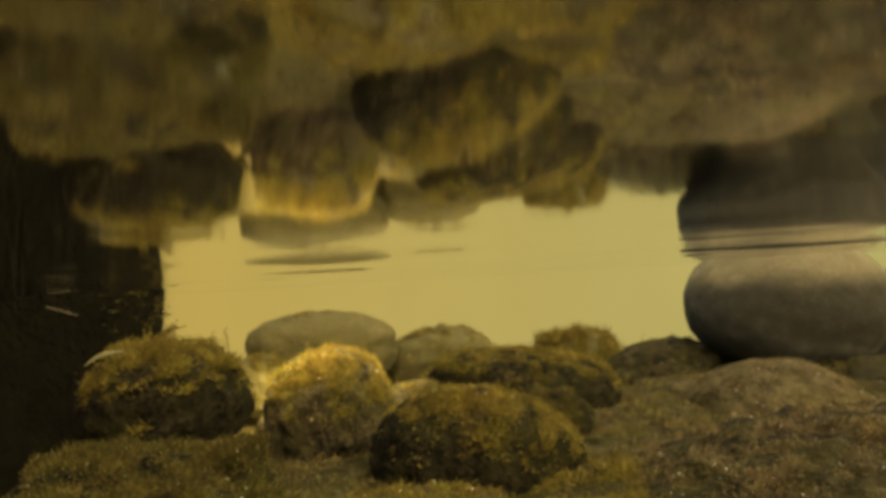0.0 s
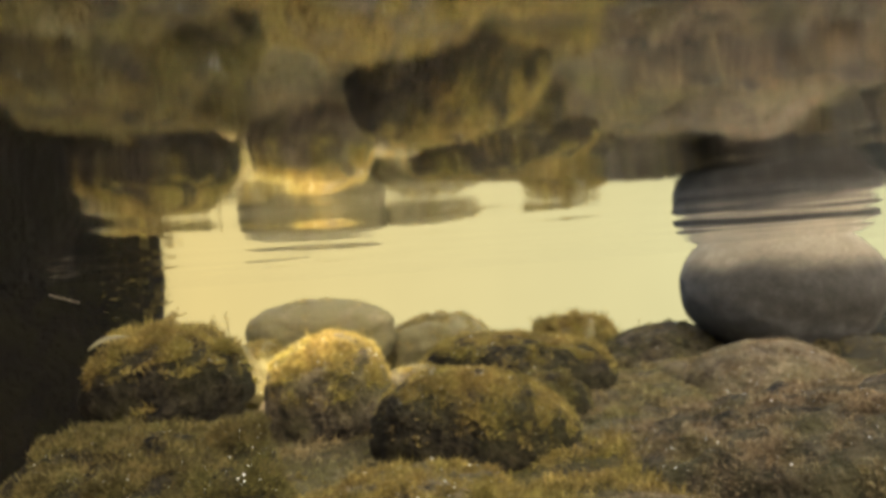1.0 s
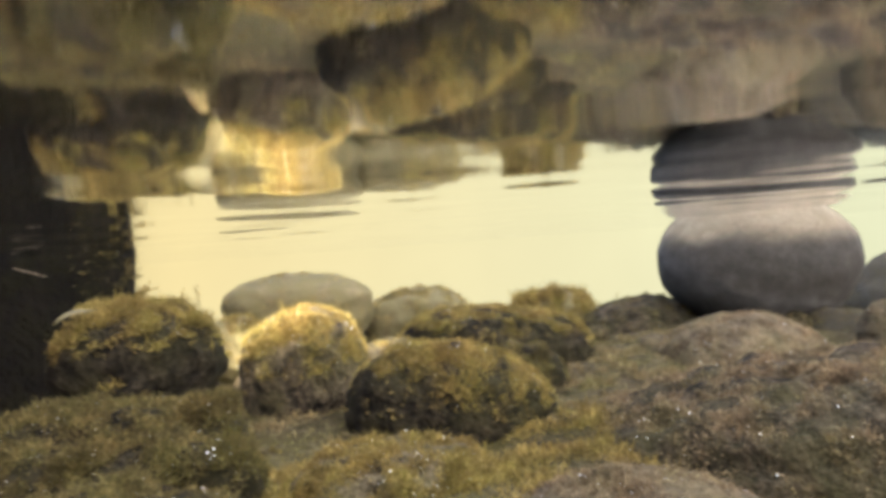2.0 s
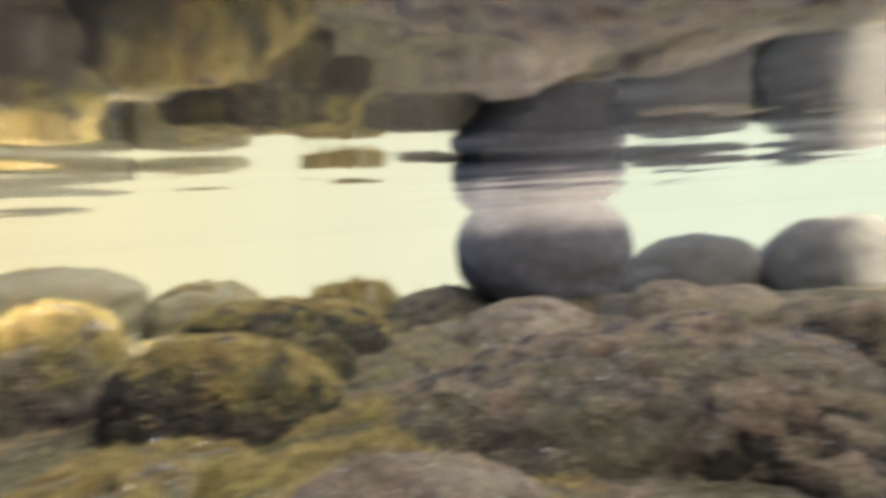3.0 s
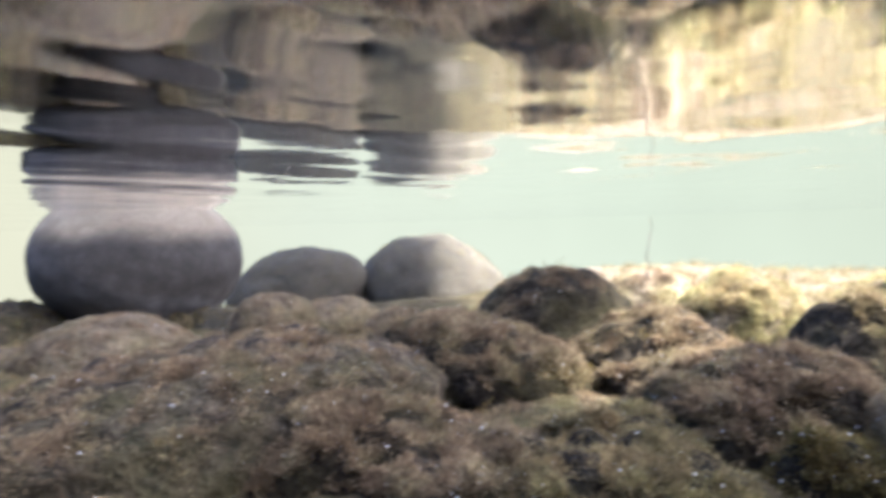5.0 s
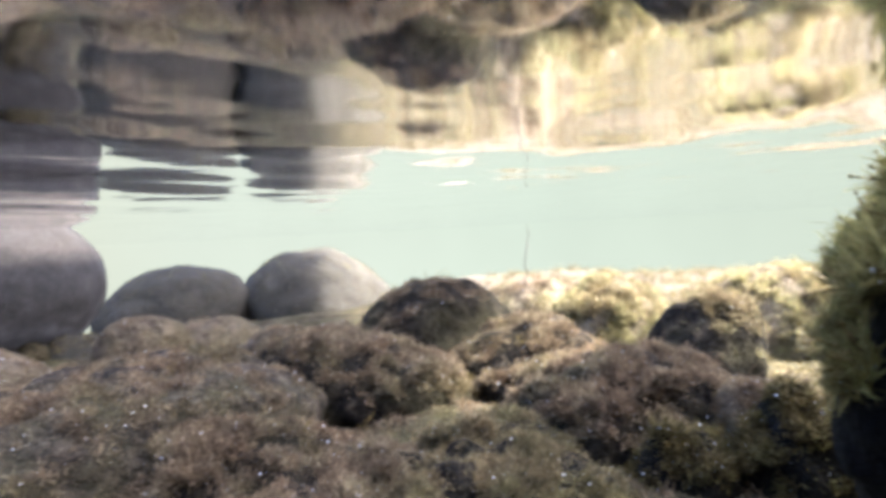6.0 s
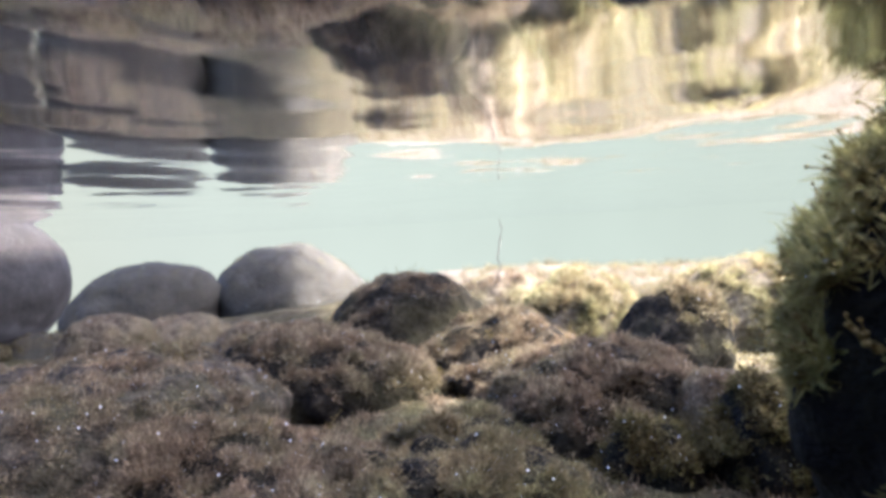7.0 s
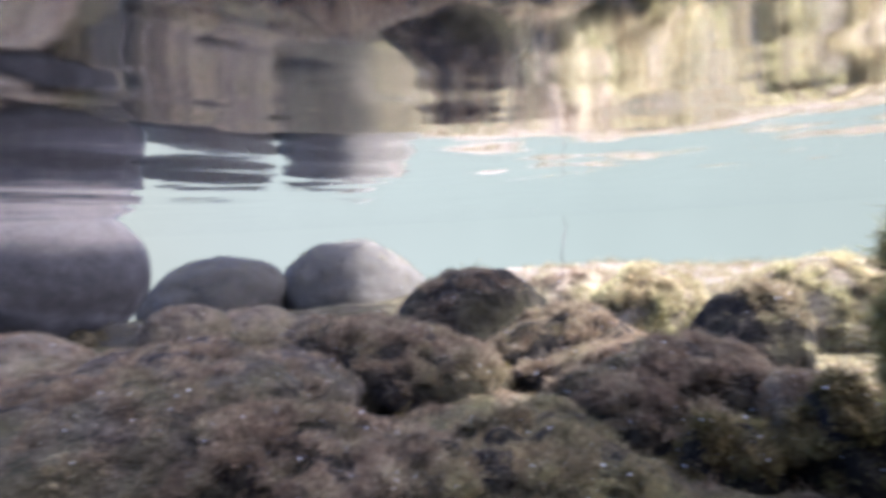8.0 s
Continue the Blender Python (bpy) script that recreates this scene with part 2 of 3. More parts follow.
def stone_shape(radii, seed, rough=0.8, box=2.2, level=5, lumpy=0.0):
    """A water-worn stone: a full ellipsoid, dented and lumpy at three scales, in metres about its middle."""
    n, faces = ball(level)
    rng = random.Random(seed)
    off = Vector((rng.uniform(-50, 50), rng.uniform(-50, 50), rng.uniform(-50, 50)))
    full = (np.abs(n) ** box).sum(1) ** (-1.0 / box)
    size = sum(radii) / 3
    lumps = np.array([0.11 * noise.noise(Vector(v) * 1.1 + off) + 0.05 * noise.noise(Vector(v) * 2.6 + off) for v in n])
    fine = np.array([0.6 * noise.noise(Vector(v * radii) * 38 + off) + 0.4 * noise.noise(Vector(v * radii) * 95 + off) for v in n])
    v = n * (full * (1 + rough * lumps))[:, None] * np.array(radii)
    if lumpy:
        mounds = np.array([abs(noise.noise(Vector(p) * 15 + off)) + 0.6 * noise.noise(Vector(p) * 33 + off) for p in v])
        v = v + n * (mounds * lumpy)[:, None]
    return v + n * (fine * 0.0045 * rough * min(1.0, size / 0.1))[:, None], faces


STONES = []  # every boulder, laid out first, so that algae grow only where a stone stays free


def buried(points, me=None):
    """Which of these places lie inside some other boulder."""
    inside = np.zeros(len(points), bool)
    for s in STONES:
        if s is not me:
            q = points @ s["back"][:3, :3].T + s["back"][:3, 3]
            inside |= ((q / np.array(s["radii"])) ** 2).sum(1) < 0.8
    return inside


def strands(verts, faces, count, length, rng, shade=-0.1, clump=26.0, pool=None, only_side=0.0, thick=1.0, free=None):
    """Strands of algae that stand off a surface: thin bent blades, thicker in clumps."""
    tri = verts[faces]
    cross = np.cross(tri[:, 1] - tri[:, 0], tri[:, 2] - tri[:, 0])
    area = np.linalg.norm(cross, axis=1)
    nor = cross / np.maximum(area, 1e-12)[:, None]
    mid = tri.mean(1)
    dense = np.array([noise.noise(Vector(p) * clump) for p in mid])
    # strands keep to faces above shade, so paler tops imitate light from above
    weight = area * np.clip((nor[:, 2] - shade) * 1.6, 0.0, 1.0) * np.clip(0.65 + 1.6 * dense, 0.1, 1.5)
    if pool is not None:
        # thicker towards the open pool, thin on the far side
        to = np.array(pool) - mid[:, :2]
        to /= np.linalg.norm(to, axis=1)[:, None] + 1e-9
        facing = (nor[:, :2] * to).sum(1)
        weight = weight * (np.clip(facing - only_side, 0.0, 1.0) if only_side else np.clip(0.45 + facing + 0.3 * nor[:, 2], 0.04, 1.0))
    if free is not None:
        # fewer strands where less of the surface stays free
        count = max(200, int(count * (weight * free).sum() / weight.sum()))
        weight = weight * free
    few = count // 60
    pick = rng.choice(len(faces), count, p=weight / weight.sum())
    u = rng.random((count, 2))
    flip = u.sum(1) > 1
    u[flip] = 1 - u[flip]
    # some of the strands stand together in taller tufts
    tuft = np.repeat(np.arange(few), 14)
    k = len(tuft)
    pick[:k], u[:k] = pick[:few][tuft], u[:few][tuft]
    root = tri[pick, 0] + u[:, :1] * (tri[pick, 1] - tri[pick, 0]) + u[:, 1:] * (tri[pick, 2] - tri[pick, 0])
    root[:k] += rng.normal(0, 0.002, (k, 3))
    n = nor[pick]
    spread = rng.normal(0, 0.75, (count, 3))
    spread[:k] = 0.6 * spread[:k] + rng.normal(0, 0.4, (few, 3))[tuft]
    way = n + spread + np.array([0.12, 0.05, 0.25])
    way /= np.linalg.norm(way, axis=1)[:, None]
    side = np.cross(way, rng.normal(0, 1, (count, 3)))
    side /= np.linalg.norm(side, axis=1)[:, None]
    tall = (length * (0.35 + 0.9 * rng.random(count) ** 1.5) * (0.7 + 0.8 * np.clip(dense[pick], -0.4, 0.6)))[:, None]
    tall[:k] *= 1.45
    wide = (0.0004 + 0.026 * np.minimum(tall, 0.016)) * thick
    stray = rng.random(count) < 0.007
    tall[stray] *= 1.6 if length > 0.0115 else 2.4
    wide[stray] *= 0.6
    root = root - n * 0.001

    def turned(w, amount):
        w = w + rng.normal(0, amount, (count, 3))
        return w / np.linalg.norm(w, axis=1)[:, None]

    if length < 0.0115:
        # short strands: slim diamonds that bend once
        p1 = root + way * tall * 0.5
        tip = p1 + turned(way, 0.8) * tall * 0.6
        v = np.stack((root, p1 - side * wide, p1 + side * wide, tip), 1).reshape(-1, 3)
        f = np.concatenate([np.arange(count)[:, None] * 4 + np.array(t) for t in ((0, 2, 1), (1, 2, 3))], 1).reshape(-1, 3)
        return v, f, root + way * tall * 0.6
    # longer ones curl at two joints
    p1 = root + way * tall * 0.4
    way2 = turned(way, 0.55)
    p2 = p1 + way2 * tall * 0.35
    tip = p2 + turned(way2, 0.65) * tall * 0.35
    v = np.stack((root, p1 - side * wide, p1 + side * wide, p2 - side * wide * 0.7, p2 + side * wide * 0.7, tip), 1).reshape(-1, 3)
    base = np.arange(count)[:, None] * 6
    f = np.concatenate([base + np.array(t) for t in ((0, 2, 1), (1, 2, 4), (1, 4, 3), (3, 4, 5))], 1).reshape(-1, 3)
    return v, f, root + way * tall * 0.6


def triangles(name, v, f, mat):
    me = bpy.data.meshes.new(name)
    me.vertices.add(len(v))
    me.vertices.foreach_set("co", np.asarray(v, dtype=np.float32).ravel())
    me.loops.add(len(f) * 3)
    me.loops.foreach_set("vertex_index", np.asarray(f, dtype=np.int32).ravel())
    me.polygons.add(len(f))
    me.polygons.foreach_set("loop_start", np.arange(len(f), dtype=np.int32) * 3)
    me.update(calc_edges=True)
    me.materials.append(mat)
    return new(name, me)


def bubbles(spots, rng, size=0.0009):
    n, faces = ball(1)
    v = (spots[:, None, :] + n[None] * (size * (0.4 + rng.random(len(spots)) ** 6 * 1.1))[:, None, None]).reshape(-1, 3)
    f = (np.arange(len(spots))[:, None, None] * len(n) + faces[None]).reshape(-1, 3)
    return triangles("bubble_speckle", v, f, BUBBLE)


def boulder(name, middle, radii, turn, seed, mat, label, rough=0.8, box=2.2, algae=0, length=0.01, weed=None, level=5, lumpy=None, lean=0.0, pool=(0.1, 0.1), only_side=0.0, thick=1.0, shade=-0.1):
    """Lays a boulder out; grow() builds it once all of them are known."""
    at = pose(*middle, 0, 0, turn) @ pose(0, 0, 0, 0, lean, 0)
    STONES.append(dict(name=name, radii=radii, seed=seed, mat=mat, label=label, rough=rough, box=box, algae=algae, length=length, weed=weed, level=level, lumpy=lumpy, pool=pool, only_side=only_side, thick=thick, shade=shade, at=at, back=np.array(at.inverted())))


def grow(s):
    lumpy = (0.006 if s["algae"] else 0.0) if s["lumpy"] is None else s["lumpy"]
    v, f = stone_shape(s["radii"], s["seed"], s["rough"], s["box"], s["level"], lumpy)
    ob = mesh_object(s["name"], v.tolist(), f.tolist(), s["mat"])
    ob.matrix_world = s["at"]
    tagged(ob, s["label"], "boulder", "stream boulders")
    if s["algae"]:
        rng = np.random.default_rng(s["seed"])
        near = s["at"].inverted() @ Vector((*s["pool"], 0.0))
        m = np.array(s["at"])
        mid = v[f].mean(1) @ m[:3, :3].T + m[:3, 3]
        free = (~buried(mid, s)) * (mid[:, 2] > -0.06)
        sv, sf, tips = strands(v, f, s["algae"], s["length"] * (0.85 if s["length"] > 0.0145 else 0.92), rng, shade=s["shade"], pool=(near.x, near.y), only_side=s["only_side"], thick=s["thick"], free=free)
        fur = triangles("algae", sv, sf, s["weed"])
        fur.parent = ob
        tagged(fur, "furry coat of filamentous algae", kind="stuff")
        beads = bubbles(tips[rng.choice(len(tips), max(16, len(tips) // 110), replace=False)], rng)
        beads.parent = ob
        tagged(beads, "tiny silvery air bubbles", kind="stuff")
    return ob


# ---- the setting: bed, water, far water ----
def bed_height(x, y):
    r = math.hypot(x, y)
    drop = max(0.0, r - 2.3 - 1.5 * max(0.0, min(1.0, (0.75 - math.atan2(y, x)) / 0.3)))
    return -0.02 + 0.035 * noise.noise(Vector((x * 1.7, y * 1.7, 3.0))) + 0.018 * noise.noise(Vector((x * 6, y * 6, 8.0))) + 0.006 * noise.noise(Vector((x * 26, y * 26, 1.0))) - min(1.4, 0.9 * drop * drop)


def build_bed():
    rings, spokes = 170, 260
    rad = [0.02 + 4.4 * (i / rings) ** 1.2 + 4.0 * (i / rings) ** 8 for i in range(rings + 1)]
    verts = [(r * math.cos(k * 2 * math.pi / spokes), r * math.sin(k * 2 * math.pi / spokes), 0.0) for r in rad for k in range(spokes)]
    verts = [(x, y, bed_height(x, y)) for x, y, _ in verts]
    faces = [(i * spokes + k, i * spokes + (k + 1) % spokes, (i + 1) * spokes + (k + 1) % spokes, (i + 1) * spokes + k) for i in range(rings) for k in range(spokes)]
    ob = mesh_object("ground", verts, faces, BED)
    return tagged(ob, "olive-brown gravel bed of a shallow stream under algae", "stream bed", kind="structure")


bed = build_bed()


def build_surface():
    """Small running ripples, flatter close to the eye, and one shallow trough."""
    n, half = 340, 8.2
    grid = [math.copysign(abs(s) ** 1.9, s) * half for s in (2 * i / n - 1 for i in range(n + 1))]

    def height(x, y):
        r = math.hypot(x, y)
        a = 0.0036 * min(1.0, r / 0.7)
        # a shallow trough close to the eye, from which the surface rises downstream
        ex, ey = x - 0.15, y - 0.05
        way = max(0.0, min(1.0, (1.15 - abs(math.atan2(ey, ex) - 0.4)) / 0.6))
        u = max(0.0, min(1.0, (math.hypot(ex, ey) - 0.1) / 0.27))
        swell = -0.009 * way * way * (3 - 2 * way) * (1 - u * u * (3 - 2 * u))
        return WATER + swell + a * noise.noise(Vector((x * 2.3 + y * 0.9, y * 5.5 - x * 1.6, 0.0))) + 0.45 * a * noise.noise(Vector((x * 7 + y * 3, y * 17 - x * 5, 4.0)))

    verts = [(x, y, height(x, y)) for y in grid for x in grid]
    w = n + 1
    faces = [(j * w + i, j * w + i + 1, (j + 1) * w + i + 1, (j + 1) * w + i) for j in range(n) for i in range(n)]
    ob = mesh_object("water", verts, faces, SURFACE)
    ob.visible_shadow = False
    return tagged(ob, "rippled clear water surface seen from below", "water", kind="structure")


water = build_surface()


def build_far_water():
    # this ring gives off the light that far water would scatter
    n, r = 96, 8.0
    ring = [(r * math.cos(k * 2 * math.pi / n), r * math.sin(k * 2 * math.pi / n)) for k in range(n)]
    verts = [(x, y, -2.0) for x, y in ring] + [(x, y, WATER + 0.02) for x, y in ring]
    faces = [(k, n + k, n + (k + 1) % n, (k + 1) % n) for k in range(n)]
    ob = mesh_object("backdrop", verts, faces, MURK_GLOW)
    return tagged(ob, "glowing backdrop for far murky amber to pale green water", "water", kind="structure")


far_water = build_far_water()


def build_sky_block():
    """An unseen bank added behind the eye: closes that side and keeps sky light off the stones' fronts."""
    verts, faces, cols, rows = [], [], 72, 20
    for i in range(cols + 1):
        a = radians(138 + 150 * i / cols)
        end = min(1.0, 4 * i / cols, 4 * (cols - i) / cols)
        for j in range(rows + 1):
            # a steep face, then level ground behind it
            u, back = min(1.0, j / 14), max(0, j - 14)
            r = 2.5 + 1.5 * u ** 1.5 + 0.75 * back + 0.25 * noise.noise(Vector((a * 3, u * 4, 7.0)))
            verts.append((r * math.cos(a), r * math.sin(a), -0.4 + u * (0.9 + 4.6 * end) + 0.08 * noise.noise(Vector((a * 9, u * 9 + back, 2.0))) - 0.06 * back))
    w = rows + 1
    for i in range(cols):
        for j in range(rows):
            faces.append((i * w + j, i * w + j + 1, (i + 1) * w + j + 1, (i + 1) * w + j))
    ob = mesh_object("bank", verts, faces, MURKY)
    return tagged(ob, "unseen dark bank, added behind to cut sky light", "bank", kind="structure")


bank = build_sky_block()


# ---- unseen leaf cover, added to shade the near bed, with gaps that let the sun through ----
def build_shade_cover():
    rng = np.random.default_rng(5)
    up = 9.0
    shift = np.array([toward_sun.x, toward_sun.y]) / toward_sun.z * (up - 0.12)
    pts = []
    step = 0.055
    for i in range(-52, 66):
        for j in range(-34, 66):
            for layer in range(4):
                x, y = (i + rng.uniform(-0.5, 0.5)) * step, (j + rng.uniform(-0.5, 0.5)) * step
                wob = 0.06 * noise.noise(Vector((x * 5, y * 5, 2.0)))
                # the sunny side lies beyond this line over the bed
                rim = np.interp(y, (-0.1, 0.1, 0.16, 0.22, 0.3, 0.42, 0.5, 0.62, 1.46, 1.8), (0.94, 1.04, 1.14, 1.13, 1.02, 0.98, 1.04, 1.22, 2.04, 2.08))
                if x > rim + wob - 0.06:
                    continue
                # three gaps, placed so that sun falls on chosen stones
                if ((x + 0.265) / 0.205) ** 2 + ((y - 1.3) / 0.205) ** 2 < 1 + 3 * wob or math.hypot(x + 0.055, y - 1.28) < 0.1 or math.hypot(x - 0.68, y) < 0.15:
                    continue
                pts.append((x + shift[0], y + shift[1], up + rng.uniform(-0.12, 0.12)))
    pts = np.array(pts)
    k = len(pts)
    turn = rng.uniform(0, 2 * math.pi, k)
    a = np.stack((np.cos(turn), np.sin(turn), rng.normal(0, 0.2, k)), 1)
    b = np.stack((-np.sin(turn), np.cos(turn), rng.normal(0, 0.2, k)), 1)
    size = rng.uniform(0.05, 0.075, (k, 1))
    v = np.stack((pts - a * size, pts - b * size * 0.7, pts + a * size, pts + b * size * 0.7), 1).reshape(-1, 3)
    i = np.arange(k)[:, None] * 4
    f = np.concatenate((i + np.array([0, 1, 2]), i + np.array([0, 2, 3])), 1).reshape(-1, 3)
    ob = triangles("added_shade_cover", v, f, LEAF)
    return tagged(ob, "unseen cover of green leaves, added to shade the near bed", "foliage", kind="stuff")


shade_cover = build_shade_cover()

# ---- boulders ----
# dark crust below, paler fur on top: shade of the flanks put into colour
boulder("boulder", (-0.888, 1.133, 0.387), (0.342, 0.137, 0.576), 38, 31, SHADE_DARK, "dark shaded boulder with algae fringe rising through the surface", rough=0.7, algae=9000, thick=0.9, length=0.024, weed=WEED_DARK, box=4.5, pool=(3.0, 0.8), only_side=0.75)
boulder("boulder", (-0.440, 0.992, 0.130), (0.123, 0.111, 0.093), 23, 2, SHADE_CRUST, "brown boulder furred with filamentous algae on the stream bed", algae=32000, length=0.013, weed=WEED, box=2.0, rough=1.0, shade=0.35)
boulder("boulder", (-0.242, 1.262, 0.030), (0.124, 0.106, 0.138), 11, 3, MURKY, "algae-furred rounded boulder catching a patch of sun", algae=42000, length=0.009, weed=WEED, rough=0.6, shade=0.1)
boulder("boulder", (0.040, 1.067, -0.004), (0.178, 0.132, 0.112), -3, 4, SHADE_CRUST, "broad brown boulder with thin olive algae fuzz", rough=0.7, algae=34000, length=0.010, weed=WEED, shade=0.2, lean=11.0)
boulder("boulder", (0.184, 1.247, -0.002), (0.089, 0.071, 0.075), -9, 41, SHADE_CRUST, "small algae-coated stone behind a broad boulder", algae=9000, length=0.008, weed=WEED_DARK, shade=0.0)
boulder("boulder", (-0.347, 1.743, 0.126), (0.199, 0.160, 0.099), 11, 5, HAZE_GREEN, "smooth flat-topped silted boulder, toned for water haze", rough=0.8, box=2.6, algae=9000, length=0.005, weed=WEED, lumpy=0.003)
boulder("boulder", (-0.027, 1.896, 0.051), (0.166, 0.132, 0.105), 0, 6, HAZE_GREEN, "low silted stone with thin algae, toned for water haze", algae=7500, length=0.010, weed=WEED)
boulder("boulder", (0.157, 1.547, -0.006), (0.244, 0.171, 0.125), -7, 7, SHADE_CRUST, "long algae-covered boulder lying across the bed", algae=24000, length=0.012, weed=WEED, box=2.5, shade=0.3, lean=4.0)
boulder("boulder", (0.423, 2.148, -0.026), (0.154, 0.123, 0.125), -12, 8, HAZE_GREEN, "rounded stone under bushy green algae", algae=9000, length=0.034, weed=WEED)
boulder("boulder", (0.671, 1.950, -0.076), (0.205, 0.164, 0.143), -20, 9, MURKY, "dark silted stone at the foot of a large boulder", algae=7500, length=0.009, weed=WEED_DARK, shade=0.0)
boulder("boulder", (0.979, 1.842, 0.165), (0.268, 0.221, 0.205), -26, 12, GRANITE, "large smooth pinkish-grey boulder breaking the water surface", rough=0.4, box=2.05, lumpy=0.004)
boulder("boulder", (0.690, 1.357, -0.060), (0.200, 0.165, 0.145), -25, 13, TAN, "smooth domed tan boulder with a thinly furred top", rough=0.6, algae=26000, length=0.006, weed=WEED_BROWN, box=1.9)
boulder("boulder", (0.507, 0.885, -0.062), (0.407, 0.240, 0.134), -27, 14, MURKY, "long brown boulder thickly furred with short algae", rough=0.9, lumpy=0.017, algae=80000, level=6, length=0.010, weed=WEED_BROWN, box=2.1, lean=-12.0, shade=0.36)
boulder("boulder", (0.196, 0.584, -0.042), (0.135, 0.095, 0.087), -15, 15, TAN, "low smooth brown stone close to the gravel", rough=0.5, algae=20000, length=0.007, weed=WEED_BROWN)
# no hollow is modelled: the dark crust below the fur paints its shade
boulder("boulder", (0.955, 0.650, 0.000), (0.184, 0.115, 0.082), -53, 16, SHADE_CRUST, "boulder with an algae crust on top and a shade-dark front", algae=64000, length=0.015, weed=WEED_BROWN, rough=0.9, lumpy=0.012, box=2.2, lean=14.0, shade=0.56)
boulder("boulder", (0.699, 0.616, -0.088), (0.231, 0.162, 0.084), -44, 17, SHADE_CRUST, "low mound of stone under brown algae", rough=1.2, algae=56000, length=0.010, weed=WEED_BROWN, lumpy=0.012, level=6, shade=0.3)
# small far stones get the tan crust, a colour paled for haze
boulder("boulder", (1.095, 1.393, -0.010), (0.111, 0.088, 0.093), -37, 18, TAN, "small rounded stone, paled for water haze, beside a large boulder", algae=4500, length=0.006, weed=WEED_BROWN)
boulder("boulder", (1.259, 1.127, -0.019), (0.074, 0.059, 0.064), -48, 19, TAN, "small algae-dusted stone on the bed", algae=4500, length=0.007, weed=WEED_BROWN)
boulder("boulder", (1.328, 1.031, -0.018), (0.071, 0.057, 0.060), -52, 20, TAN, "small stone paled for water haze", algae=3600, length=0.006, weed=WEED_BROWN)
boulder("boulder", (1.733, 2.119, -0.032), (0.273, 0.246, 0.204), -37, 21, HAZE_SILT, "grey domed silted boulder, toned for water haze", rough=0.8, box=2.0, lean=-13.0, algae=9000, length=0.005, weed=WEED_DARK, lumpy=0.005)
boulder("boulder", (2.173, 1.815, -0.056), (0.325, 0.293, 0.265), -49, 22, HAZE_SILT, "grey domed boulder with one flank in sunlight", rough=0.8, box=1.9, algae=20000, length=0.005, weed=WEED_SUNLIT, lumpy=0.004)
boulder("boulder", (1.282, 0.717, -0.012), (0.170, 0.136, 0.170), -59, 23, SHADE_CRUST, "dark rounded boulder with a sunlit flank", algae=26000, length=0.007, weed=WEED_BROWN, box=1.9, lean=-18.0, rough=1.0, shade=0.45)
boulder("boulder", (1.128, 0.440, -0.080), (0.163, 0.131, 0.171), -70, 24, SHADE_CRUST, "mound-shaped boulder under thick tan algae", rough=1.2, algae=50000, length=0.011, weed=WEED_BROWN, lumpy=0.012, level=6, box=2.0, lean=-12.0, shade=0.3)
boulder("boulder", (1.369, 0.377, -0.007), (0.122, 0.098, 0.142), -75, 25, SUNLIT_PALE, "sunlit boulder with yellow-green algae", algae=34000, length=0.014, weed=WEED_SUNLIT_LIME)
boulder("boulder", (1.199, 0.187, 0.030), (0.088, 0.085, 0.104), -83, 26, SHADE_CRUST, "peaked stone with yellow algae on top and shade-dark flanks", algae=9000, length=0.012, weed=WEED_SUNLIT, rough=0.9, box=2.0, lean=24.0, shade=0.5)
boulder("boulder", (1.799, 0.699, -0.017), (0.156, 0.125, 0.124), -68, 27, SUNLIT_PALE, "pale sunlit stone on the stream bed", algae=7500, length=0.010, weed=WEED_BROWN)
boulder("boulder", (1.656, 0.108, -0.035), (0.199, 0.159, 0.168), -88, 28, SUNLIT_PALE, "sunlit bank of stone with yellow-green algae", algae=27000, length=0.014, weed=WEED_SUNLIT_LIME)
boulder("boulder", (0.945, 0.234, -0.064), (0.157, 0.118, 0.136), -77, 29, SHADE_CRUST, "near boulder shaggy with tan algae", rough=1.2, algae=60000, length=0.012, weed=WEED_BROWN, lumpy=0.014, level=6, shade=0.3)
boulder("boulder", (0.927, 0.100, -0.004), (0.053, 0.043, 0.070), -86, 30, TAN, "tan stone thinly furred among shaggy algae", rough=0.5, algae=8000, length=0.006, weed=WEED_BROWN)
# its shaded lower flank is the near-black base, with fur only higher up
boulder("boulder", (0.648, -0.070, 0.117), (0.094, 0.075, 0.168), -104, 32, SHADE_DARK, "tall dark boulder with long curly algae on its flank", rough=1.2, thick=0.8, algae=30000, length=0.024, weed=WEED_SUNLIT_GOLD, box=2.2, lumpy=0.02, pool=(0.7, 2.8), only_side=0.1, lean=-7.0, shade=0.24)
boulder("boulder", (-0.276, 0.484, 0.020), (0.140, 0.090, 0.078), 28, 33, SHADE_CRUST, "low stone under clumped algae", algae=24000, length=0.013, weed=WEED_DARK, lumpy=0.012, shade=0.2)
boulder("boulder", (-0.287, 0.815, 0.045), (0.055, 0.05, 0.058), 17, 34, SHADE_CRUST, "small stone tufted with dark algae", algae=20000, length=0.012, weed=WEED_DARK, lumpy=0.012, shade=0.0)
boulder("boulder", (0.807, 0.368, -0.057), (0.097, 0.077, 0.080), -64, 35, SHADE_CRUST, "low near stone under olive algae tufts", rough=1.2, algae=36000, length=0.013, weed=WEED_TAN, lumpy=0.012, level=6, lean=-8.0, shade=0.3)
